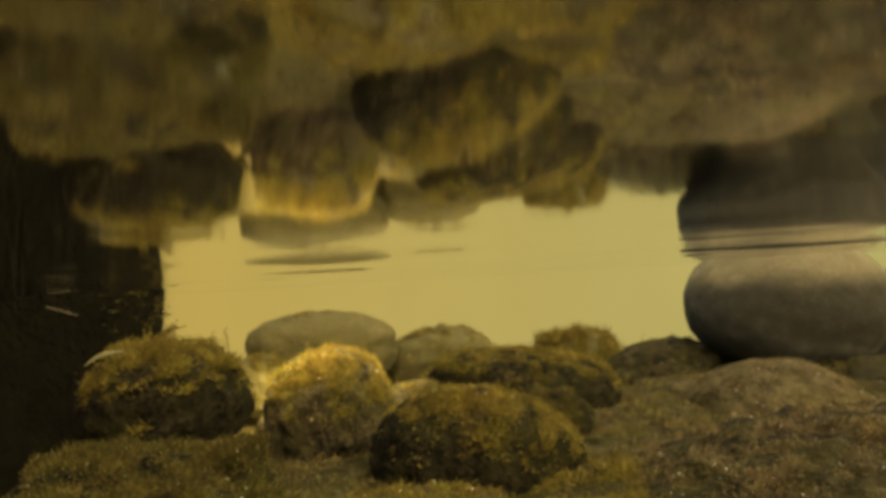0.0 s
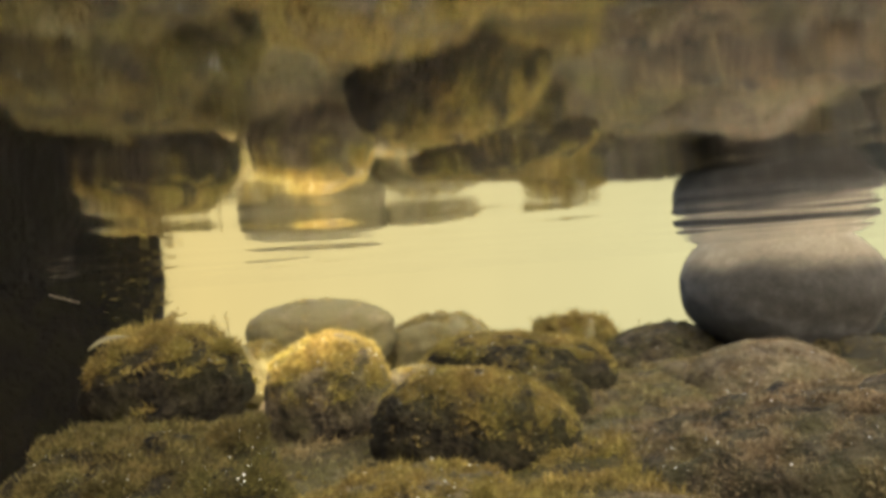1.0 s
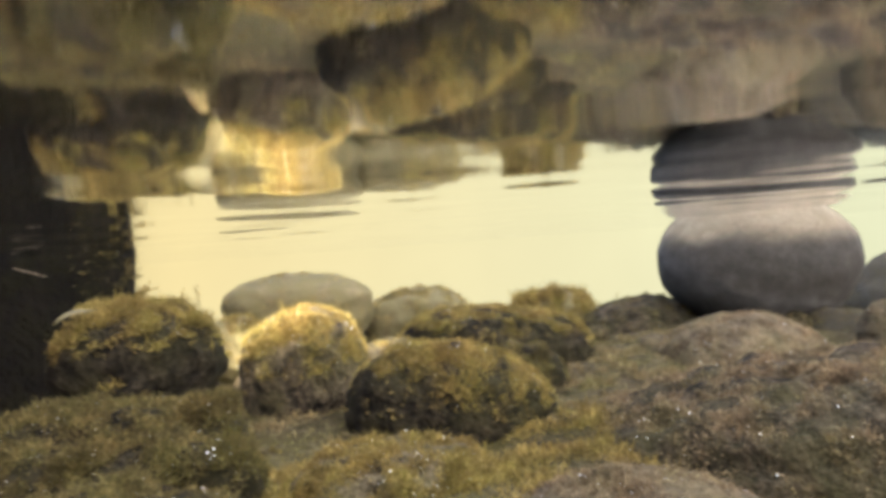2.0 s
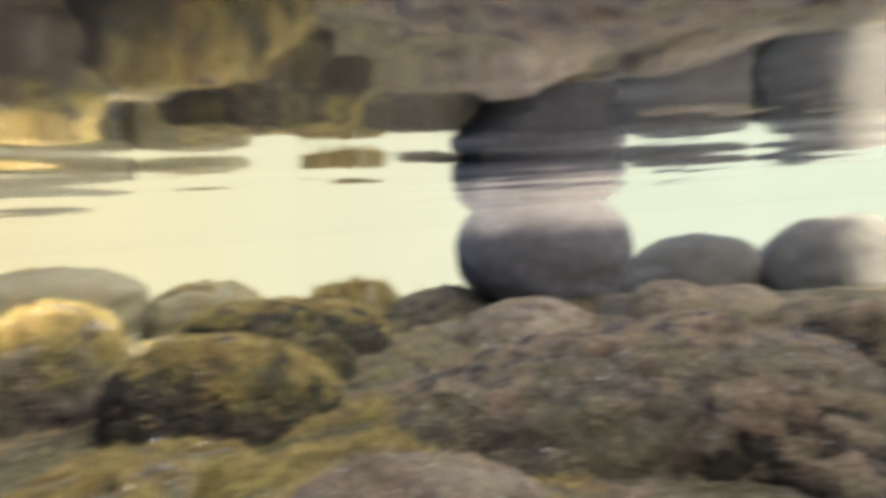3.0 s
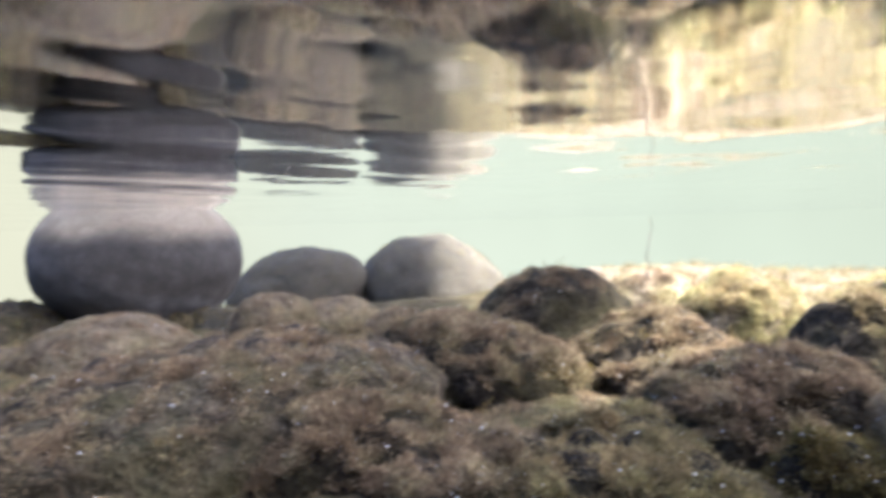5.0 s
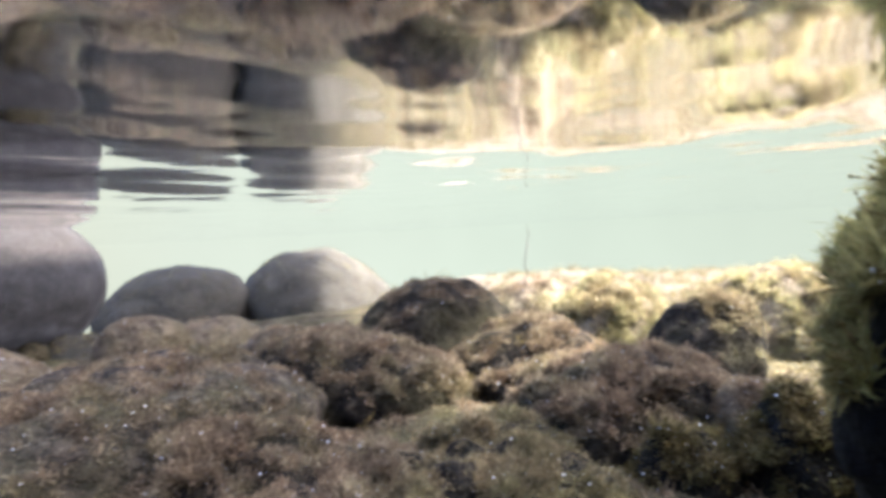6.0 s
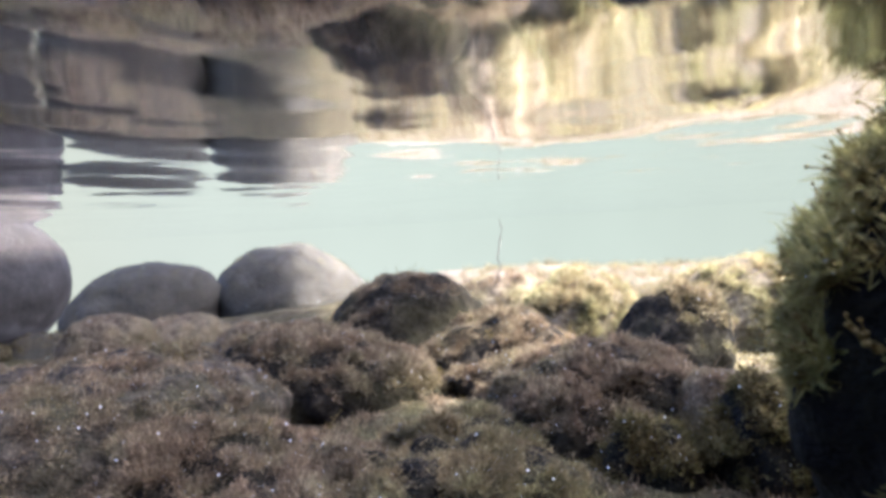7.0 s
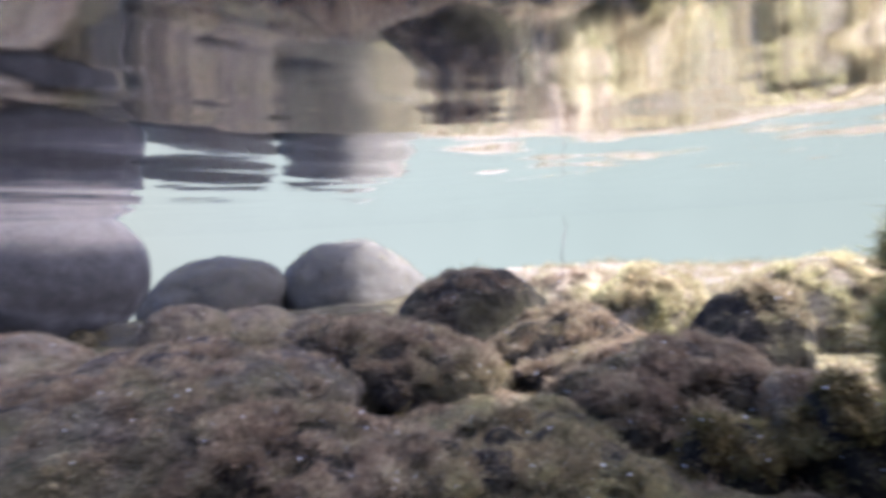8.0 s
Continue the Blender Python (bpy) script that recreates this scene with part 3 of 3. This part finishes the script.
boulder("boulder", (0.625, 0.584, -0.053), (0.135, 0.081, 0.095), -45, 36, SHADE_CRUST, "low near stone under tan algae", rough=1.2, algae=44000, length=0.011, weed=WEED_BROWN, lumpy=0.012, level=6, shade=0.3)
boulder("boulder", (-0.346, 0.791, -0.006), (0.132, 0.106, 0.079), 25, 37, SHADE_CRUST, "green algae mound at the foot of a dark boulder", algae=24000, length=0.013, weed=WEED_DARK, lumpy=0.012, rough=1.2)
boulder("boulder", (-0.051, 0.825, -0.058), (0.143, 0.114, 0.080), 4, 38, OLIVE, "low algae mound in front of a broad boulder", algae=30000, length=0.012, weed=WEED, lumpy=0.012, rough=1.2)
boulder("boulder", (1.345, 1.457, -0.049), (0.144, 0.115, 0.091), -40, 44, TAN, "low stone, paled for water haze, below grey boulders", algae=3000, length=0.008, weed=WEED_BROWN)
boulder("boulder", (1.321, 1.180, -0.043), (0.097, 0.078, 0.073), -46, 45, TAN, "small stone furred with tan algae", algae=3000, length=0.010, weed=WEED_BROWN)
boulder("boulder", (1.349, 1.018, -0.040), (0.087, 0.070, 0.072), -51, 46, TAN, "small rounded stone between larger boulders", algae=2500, length=0.008, weed=WEED_BROWN)
boulder("boulder", (-0.434, 1.445, 0.076), (0.078, 0.062, 0.074), 16, 47, HAZE_GREEN, "low green stone between two boulders", algae=5000, length=0.012, weed=WEED)
boulder("boulder", (-0.080, 1.330, 0.012), (0.094, 0.075, 0.071), 3, 48, OLIVE, "small rounded stone with a dab of sunlight", algae=5000, length=0.008, weed=WEED)
boulder("boulder", (0.902, 1.909, -0.086), (0.203, 0.162, 0.112), -23, 51, HAZE_SILT, "silted stone wedged under a large boulder, toned for water haze", algae=4000, length=0.007, weed=WEED_DARK)
boulder("boulder", (1.094, 1.645, -0.075), (0.137, 0.109, 0.106), -32, 52, HAZE_SILT, "dark stone at the foot of a large boulder", algae=4000, length=0.007, weed=WEED_DARK)
# two near-black stones added where the mounds only have shaded gaps
boulder("boulder", (0.846, 0.165, -0.052), (0.060, 0.042, 0.077), -81, 53, SHADE_DARK, "near-black stone added for the shade of a gap at the foot of a mound", rough=1.3, algae=9000, length=0.012, weed=WEED_DARK, lumpy=0.012)
boulder("boulder", (0.883, 0.052, -0.013), (0.063, 0.050, 0.064), -90, 54, SHADE_DARK, "low near-black stone with sparse algae, added for a shaded gap", rough=1.2, algae=9000, length=0.014, weed=WEED_DARK, lumpy=0.012)
boulder("boulder", (1.023, 0.304, -0.048), (0.138, 0.096, 0.108), -74, 55, SHADE_CRUST, "brown mound of algae between two boulders", rough=1.2, algae=40000, length=0.012, weed=WEED_BROWN, lumpy=0.014, level=6, shade=0.3)
boulder("boulder", (-0.407, 0.795, 0.020), (0.147, 0.103, 0.084), 26, 56, SHADE_CRUST, "mossy mound at the foot of a furred boulder", rough=1.2, algae=28000, length=0.013, weed=WEED_DARK, lumpy=0.014, shade=0.35)
boulder("boulder", (0.664, 0.470, -0.041), (0.123, 0.086, 0.057), -50, 57, SHADE_CRUST, "low brown algae mound close to the bed", rough=1.2, algae=36000, length=0.012, weed=WEED_BROWN, lumpy=0.014, level=6, shade=0.3)
boulder("boulder", (0.719, 0.319, -0.039), (0.129, 0.090, 0.059), -67, 58, SHADE_CRUST, "low near mound under tan and olive algae", rough=1.2, algae=36000, length=0.012, weed=WEED_TAN, lumpy=0.014, level=6, shade=0.3)
for stone in STONES:
    grow(stone)

# ---- loose cobbles between the boulders ----
SHAPES = []
for k in range(5):
    sv, sf = stone_shape((0.05, 0.042, 0.03), 700 + k, 1.1, 2.2, 3)
    me = bpy.data.meshes.new("cobble")
    me.from_pydata(sv.tolist(), [], sf.tolist())
    me.materials.append((BROWN, OLIVE, TAN, BROWN, MURKY)[k])
    me.shade_smooth()
    SHAPES.append(me)
dice = random.Random(9)
for k in range(170):
    r, a = 1.15 + 2.0 * dice.random() ** 0.9, radians(dice.uniform(-40, 125))
    x, y = r * math.cos(a), r * math.sin(a)
    s = dice.uniform(0.4, 1.15)
    if x > 1.45 or (x > 1.3 and y < 1.3):
        continue
    stone = new("cobble", SHAPES[k % 5])
    stone.matrix_world = pose(x, y, bed_height(x, y) + 0.012 * s, dice.uniform(-12, 12), dice.uniform(-12, 12), dice.uniform(0, 360)) @ Matrix.Diagonal((s, s, s, 1))
    tagged(stone, "small algae-filmed cobble on the stream bed", "stone", "bed cobbles")


# ---- low algae on the open bed ----
def bed_algae(x0, x1, y0, y1, count, length, weed, seed, label):
    rng = np.random.default_rng(seed)
    n = 130
    xs, ys = np.linspace(x0, x1, n), np.linspace(y0, y1, n)
    v = np.array([(x, y, bed_height(x, y)) for y in ys for x in xs])
    q = np.array([(j * n + i, j * n + i + 1, (j + 1) * n + i + 1, (j + 1) * n + i) for j in range(n - 1) for i in range(n - 1)])
    f = np.concatenate((q[:, [0, 1, 2]], q[:, [0, 2, 3]]))
    sv, sf, tips = strands(v, f, count, length, rng, clump=14.0, free=~buried(v[f].mean(1)))
    ob = triangles("algae", sv, sf, weed)
    return tagged(ob, label, "algae", kind="stuff")


bed_algae(-0.55, 0.4, 0.45, 1.0, 64000, 0.018, WEED, 77, "olive carpet of short algae on the stream bed")
bed_algae(-0.55, 0.9, 0.98, 1.75, 60000, 0.018, WEED_TAN, 81, "tan algae film on the bed between boulders")
bed_algae(0.3, 1.3, -0.2, 1.1, 70000, 0.012, WEED_BROWN, 78, "tan carpet of short algae between boulders")
bed_algae(2.2, 3.9, -0.9, 1.5, 40000, 0.034, WEED_SUNLIT, 80, "tall sunlit algae at the far edge of the shallows")
bed_algae(1.1, 2.4, -0.7, 1.2, 40000, 0.016, WEED_SUNLIT_LIME, 79, "sunlit yellow-green algae on the open bed")


# ---- small loose things ----
STEM, nt, bsdf = material("dry_stem")
nt.links.new(ramp(nt, noise_node(nt, 300.0, 3.0), [(0.3, (0.03, 0.022, 0.012)), (0.7, (0.08, 0.06, 0.035))]), bsdf.inputs["Base Color"])
bsdf.inputs["Roughness"].default_value = 0.8


def stem(points, radius):
    """A thin tapering stem through the given places, as tube rings."""
    sides, verts, faces = 6, [], []
    for k, p in enumerate(points):
        r = radius * (1 - 0.75 * k / (len(points) - 1))
        verts += [(p[0] + r * math.cos(a), p[1] + r * math.sin(a), p[2]) for a in (2 * math.pi * i / sides for i in range(sides))]
    for k in range(len(points) - 1):
        faces += [(k * sides + i, k * sides + (i + 1) % sides, (k + 1) * sides + (i + 1) % sides, (k + 1) * sides + i) for i in range(sides)]
    return verts, faces


def water_stalk(root, tall, seed):
    dice = random.Random(seed)
    pts, x, y = [], 0.0, 0.0
    for k in range(9):
        x, y = x + dice.uniform(-0.05, 0.06) * tall, y + dice.uniform(-0.05, 0.05) * tall
        pts.append((x, y, -0.01 + tall * k / 8))
    verts, faces = stem(pts, 0.0022)
    ob = mesh_object("stalk", verts, faces, STEM)
    ob.matrix_world = pose(*root)
    tagged(ob, "thin brown water plant stalk on the bed", "plant")
    for k in (5, 7):
        side = dice.choice((-1, 1))
        twig, f = stem([pts[k], (pts[k][0] + side * 0.06 * tall, pts[k][1], pts[k][2] + 0.08 * tall), (pts[k][0] + side * 0.1 * tall, pts[k][1], pts[k][2] + 0.2 * tall)], 0.0012)
        t = mesh_object("twig", twig, f, STEM)
        t.parent = ob
    return ob


water_stalk((1.675, 0.666, 0.105), 0.15, 3)


def fallen_leaf(place_at, turn, tilt, length):
    """A curled dead leaf with a midrib."""
    n, verts, faces = 12, [], []
    for i in range(n + 1):
        u = i / n
        w = 0.1 * length * math.sin(math.pi * u ** 0.8) + 0.0006
        z = 0.12 * length * math.sin(math.pi * u)
        for k in range(5):
            v = k / 2 - 1
            verts.append(((u - 0.5) * length, v * w, z + 0.35 * w * abs(v) - (0.0008 if k == 2 else 0)))
    for i in range(n):
        for k in range(4):
            faces.append((i * 5 + k, i * 5 + k + 1, (i + 1) * 5 + k + 1, (i + 1) * 5 + k))
    ob = mesh_object("leaf", verts, faces, DEAD_LEAF)
    thick = ob.modifiers.new("thickness", "SOLIDIFY")
    thick.thickness = 0.0008
    ob.matrix_world = pose(*place_at, tilt, -15, turn)
    return tagged(ob, "curled pale dead leaf caught on a boulder", "leaf")


DEAD_LEAF, nt, bsdf = material("dead_leaf")
nt.links.new(ramp(nt, noise_node(nt, 120.0, 4.0), [(0.3, (0.06, 0.048, 0.016)), (0.7, (0.11, 0.09, 0.034))]), bsdf.inputs["Base Color"])
bsdf.inputs["Roughness"].default_value = 0.75
fallen_leaf((-0.486, 0.902, 0.212), 28, 25, 0.055)


def moss_sprig(root, tall, seed):
    """A small branching sprig: a bent stem with short side shoots that end in buds."""
    dice = random.Random(seed)
    lean_x, lean_y = dice.uniform(-0.4, 0.4), dice.uniform(-0.4, 0.4)
    pts = [(lean_x * tall * u * u, lean_y * tall * u * u, -0.006 + (tall + 0.006) * u) for u in (k / 6 for k in range(7))]
    verts, faces = stem(pts, 0.0011)
    ob = mesh_object("algae_sprig", verts, faces, WEED_DARK)
    ob.matrix_world = pose(*root)
    tagged(ob, "small olive branching algae sprig on a boulder", "plant", "algae sprigs")
    for k in range(6):
        p = pts[2 + k % 5]
        a, out = dice.uniform(0, 2 * math.pi), tall * dice.uniform(0.25, 0.5)
        end = (p[0] + out * math.cos(a), p[1] + out * math.sin(a), p[2] + out * dice.uniform(0.3, 0.9))
        v, f = stem([p, tuple((p[i] + end[i]) / 2 for i in range(3)), end], 0.0008)
        n, bf = ball(1)
        base = len(v)
        v += [(end[0] + q[0] * 0.0012, end[1] + q[1] * 0.0012, end[2] + q[2] * 0.0016) for q in n.tolist()]
        f += [tuple(base + i for i in t) for t in bf.tolist()]
        shoot = mesh_object("shoot", v, f, WEED)
        shoot.parent = ob
    return ob


moss_sprig((1.323, 0.713, 0.131), 0.030, 11)
moss_sprig((1.316, 0.727, 0.130), 0.020, 12)
moss_sprig((1.301, 0.820, 0.120), 0.018, 13)
moss_sprig((-0.339, 0.979, 0.216), 0.022, 14)
moss_sprig((-0.362, 0.969, 0.216), 0.018, 15)
moss_sprig((-0.164, 1.211, 0.163), 0.020, 16)
moss_sprig((-0.146, 1.191, 0.159), 0.016, 17)
moss_sprig((-0.274, 1.241, 0.174), 0.014, 18)
moss_sprig((1.352, 0.377, 0.122), 0.024, 19)
moss_sprig((1.387, 0.310, 0.126), 0.026, 20)
moss_sprig((1.273, 0.418, 0.110), 0.018, 21)
moss_sprig((1.193, 0.186, 0.141), 0.022, 22)
moss_sprig((1.674, 0.895, 0.109), 0.020, 23)
moss_sprig((0.588, 1.945, 0.058), 0.030, 24)


def curled_sprig(root, way, length, thick, seed):
    """A soft curling sprig of algae that grows off a stone: a thin bent stem with a few side buds."""
    dice = random.Random(seed)
    p, d = Vector(root), Vector(way).normalized()
    bend = Vector((dice.gauss(0, 1), dice.gauss(0, 1), dice.gauss(0.5, 0.8))) * 0.3
    spine = [p - d * 0.004]
    for k in range(8):
        d = (d + bend * 0.35).normalized()
        spine.append(spine[-1] + d * length / 8)
    sides, verts, faces = 5, [], []
    for k, q in enumerate(spine):
        r = thick * (0.75 + 0.35 * math.sin(k * 2.1 + seed)) * (1 - 0.5 * k / 8)
        ahead = (spine[min(k + 1, 8)] - spine[max(k - 1, 0)]).normalized()
        u = ahead.orthogonal().normalized()
        w = ahead.cross(u)
        verts += [tuple(q + (u * math.cos(g) + w * math.sin(g)) * r) for g in (2 * math.pi * i / sides for i in range(sides))]
    for k in range(8):
        faces += [(k * sides + i, k * sides + (i + 1) % sides, (k + 1) * sides + (i + 1) % sides, (k + 1) * sides + i) for i in range(sides)]
    faces.append(tuple(8 * sides + i for i in range(sides)))
    n, bf = ball(1)
    for k in (3, 5, 6, 8):
        c = spine[k] + Vector((dice.gauss(0, 1), dice.gauss(0, 1), dice.gauss(0, 1))).normalized() * thick * (0 if k == 8 else 1.6)
        base = len(verts)
        verts += [tuple(c + Vector(q) * thick * 1.15) for q in n.tolist()]
        faces += [tuple(base + i for i in t) for t in bf.tolist()]
    ob = mesh_object("algae_sprig", [tuple(Vector(v) - p) for v in verts], faces, WEED)
    ob.location = p
    return tagged(ob, "curled olive algae sprig on the flank of a boulder", "plant", "algae sprigs")


def sprout(seed, count, toward, spread, length, thick, low=0.02):
    """Curled sprigs on that side of one boulder, named by its seed."""
    stone = next(s for s in STONES if s["seed"] == seed)
    dice, turn, aim = random.Random(seed), stone["at"].to_3x3(), Vector(toward).normalized()
    v, _ = stone_shape(stone["radii"], seed, stone["rough"], stone["box"], 3, 0.0)
    made = 0
    while made < count:
        q = Vector(v[dice.randrange(len(v))])
        n = (turn @ Vector(math.copysign(abs(q[i] / stone["radii"][i]) ** (stone["box"] - 1), q[i]) / stone["radii"][i] for i in range(3))).normalized()
        at = stone["at"] @ q
        if n.dot(aim) < spread or at.z > WATER - 0.02 or at.z < low:
            continue
        made += 1
        way = n + 0.35 * Vector((dice.gauss(0, 1), dice.gauss(0, 1), dice.gauss(0, 1)))
        curled_sprig(at, way, length * dice.uniform(0.55, 1.15), thick * dice.uniform(0.7, 1.2), seed * 100 + made)


# a pale drowned twig on the flank of the dark boulder
TWIG, nt, bsdf = material("pale_twig")
nt.links.new(ramp(nt, noise_node(nt, 220.0, 3.0), [(0.3, (0.08, 0.06, 0.035)), (0.7, (0.17, 0.135, 0.085))]), bsdf.inputs["Base Color"])
bsdf.inputs["Roughness"].default_value = 0.8
twig_main = curled_sprig((-0.688, 1.098, 0.289), (0.8, 0.3, -0.35), 0.065, 0.0016, 501)
twig_main.name = "twig"
twig_main.data.materials[0] = TWIG
tagged(twig_main, "thin pale forked twig on a dark boulder", "twig", "drowned twigs")

sprout(32, 110, (-0.35, 0.85, 0.2), 0.55, 0.034, 0.0014, 0.14)
sprout(31, 44, (0.93, -0.1, 0.0), 0.78, 0.05, 0.0016)
sprout(2, 22, (0.5, 0.1, 0.9), 0.75, 0.022, 0.001)
sprout(26, 14, (0.0, 0.1, 1.0), 0.75, 0.02, 0.001)
sprout(25, 16, (-0.3, 0.0, 1.0), 0.7, 0.018, 0.001)
sprout(23, 10, (0.2, 0.1, 1.0), 0.8, 0.018, 0.001)
sprout(3, 8, (0.6, 0.0, 0.9), 0.8, 0.016, 0.001)
sprout(7, 12, (0.0, 0.0, 1.0), 0.8, 0.018, 0.0012)
sprout(4, 10, (0.6, -0.3, 0.6), 0.7, 0.014, 0.0009)


# more sprigs, each standing on whatever stone lies under it
def perch(x, y):
    hit, spot, _, _, ob, _ = scene.ray_cast(bpy.context.evaluated_depsgraph_get(), Vector((x, y, 0.295)), Vector((0, 0, -1)))
    return spot.z - 0.002 if hit and ob.name.startswith(("boulder", "algae", "ground")) else None


bpy.context.view_layer.update()
dice = random.Random(31)
spots = []
for x0, x1, y0, y1, many in ((-0.52, -0.34, 0.9, 1.04, 7), (-0.32, -0.14, 1.14, 1.3, 6), (-0.1, 0.2, 0.95, 1.1, 8), (0.0, 0.35, 1.45, 1.6, 7), (0.95, 1.25, 0.25, 0.55, 10), (1.12, 1.4, 0.08, 0.4, 10), (0.6, 0.95, 0.45, 0.8, 6)):
    for k in range(many):
        x, y = dice.uniform(x0, x1), dice.uniform(y0, y1)
        spots.append((x, y, perch(x, y), dice.uniform(0.009, 0.02)))
for k, (x, y, z, tall) in enumerate(spots):
    if z is not None:
        moss_sprig((x, y, z), tall, 100 + k)
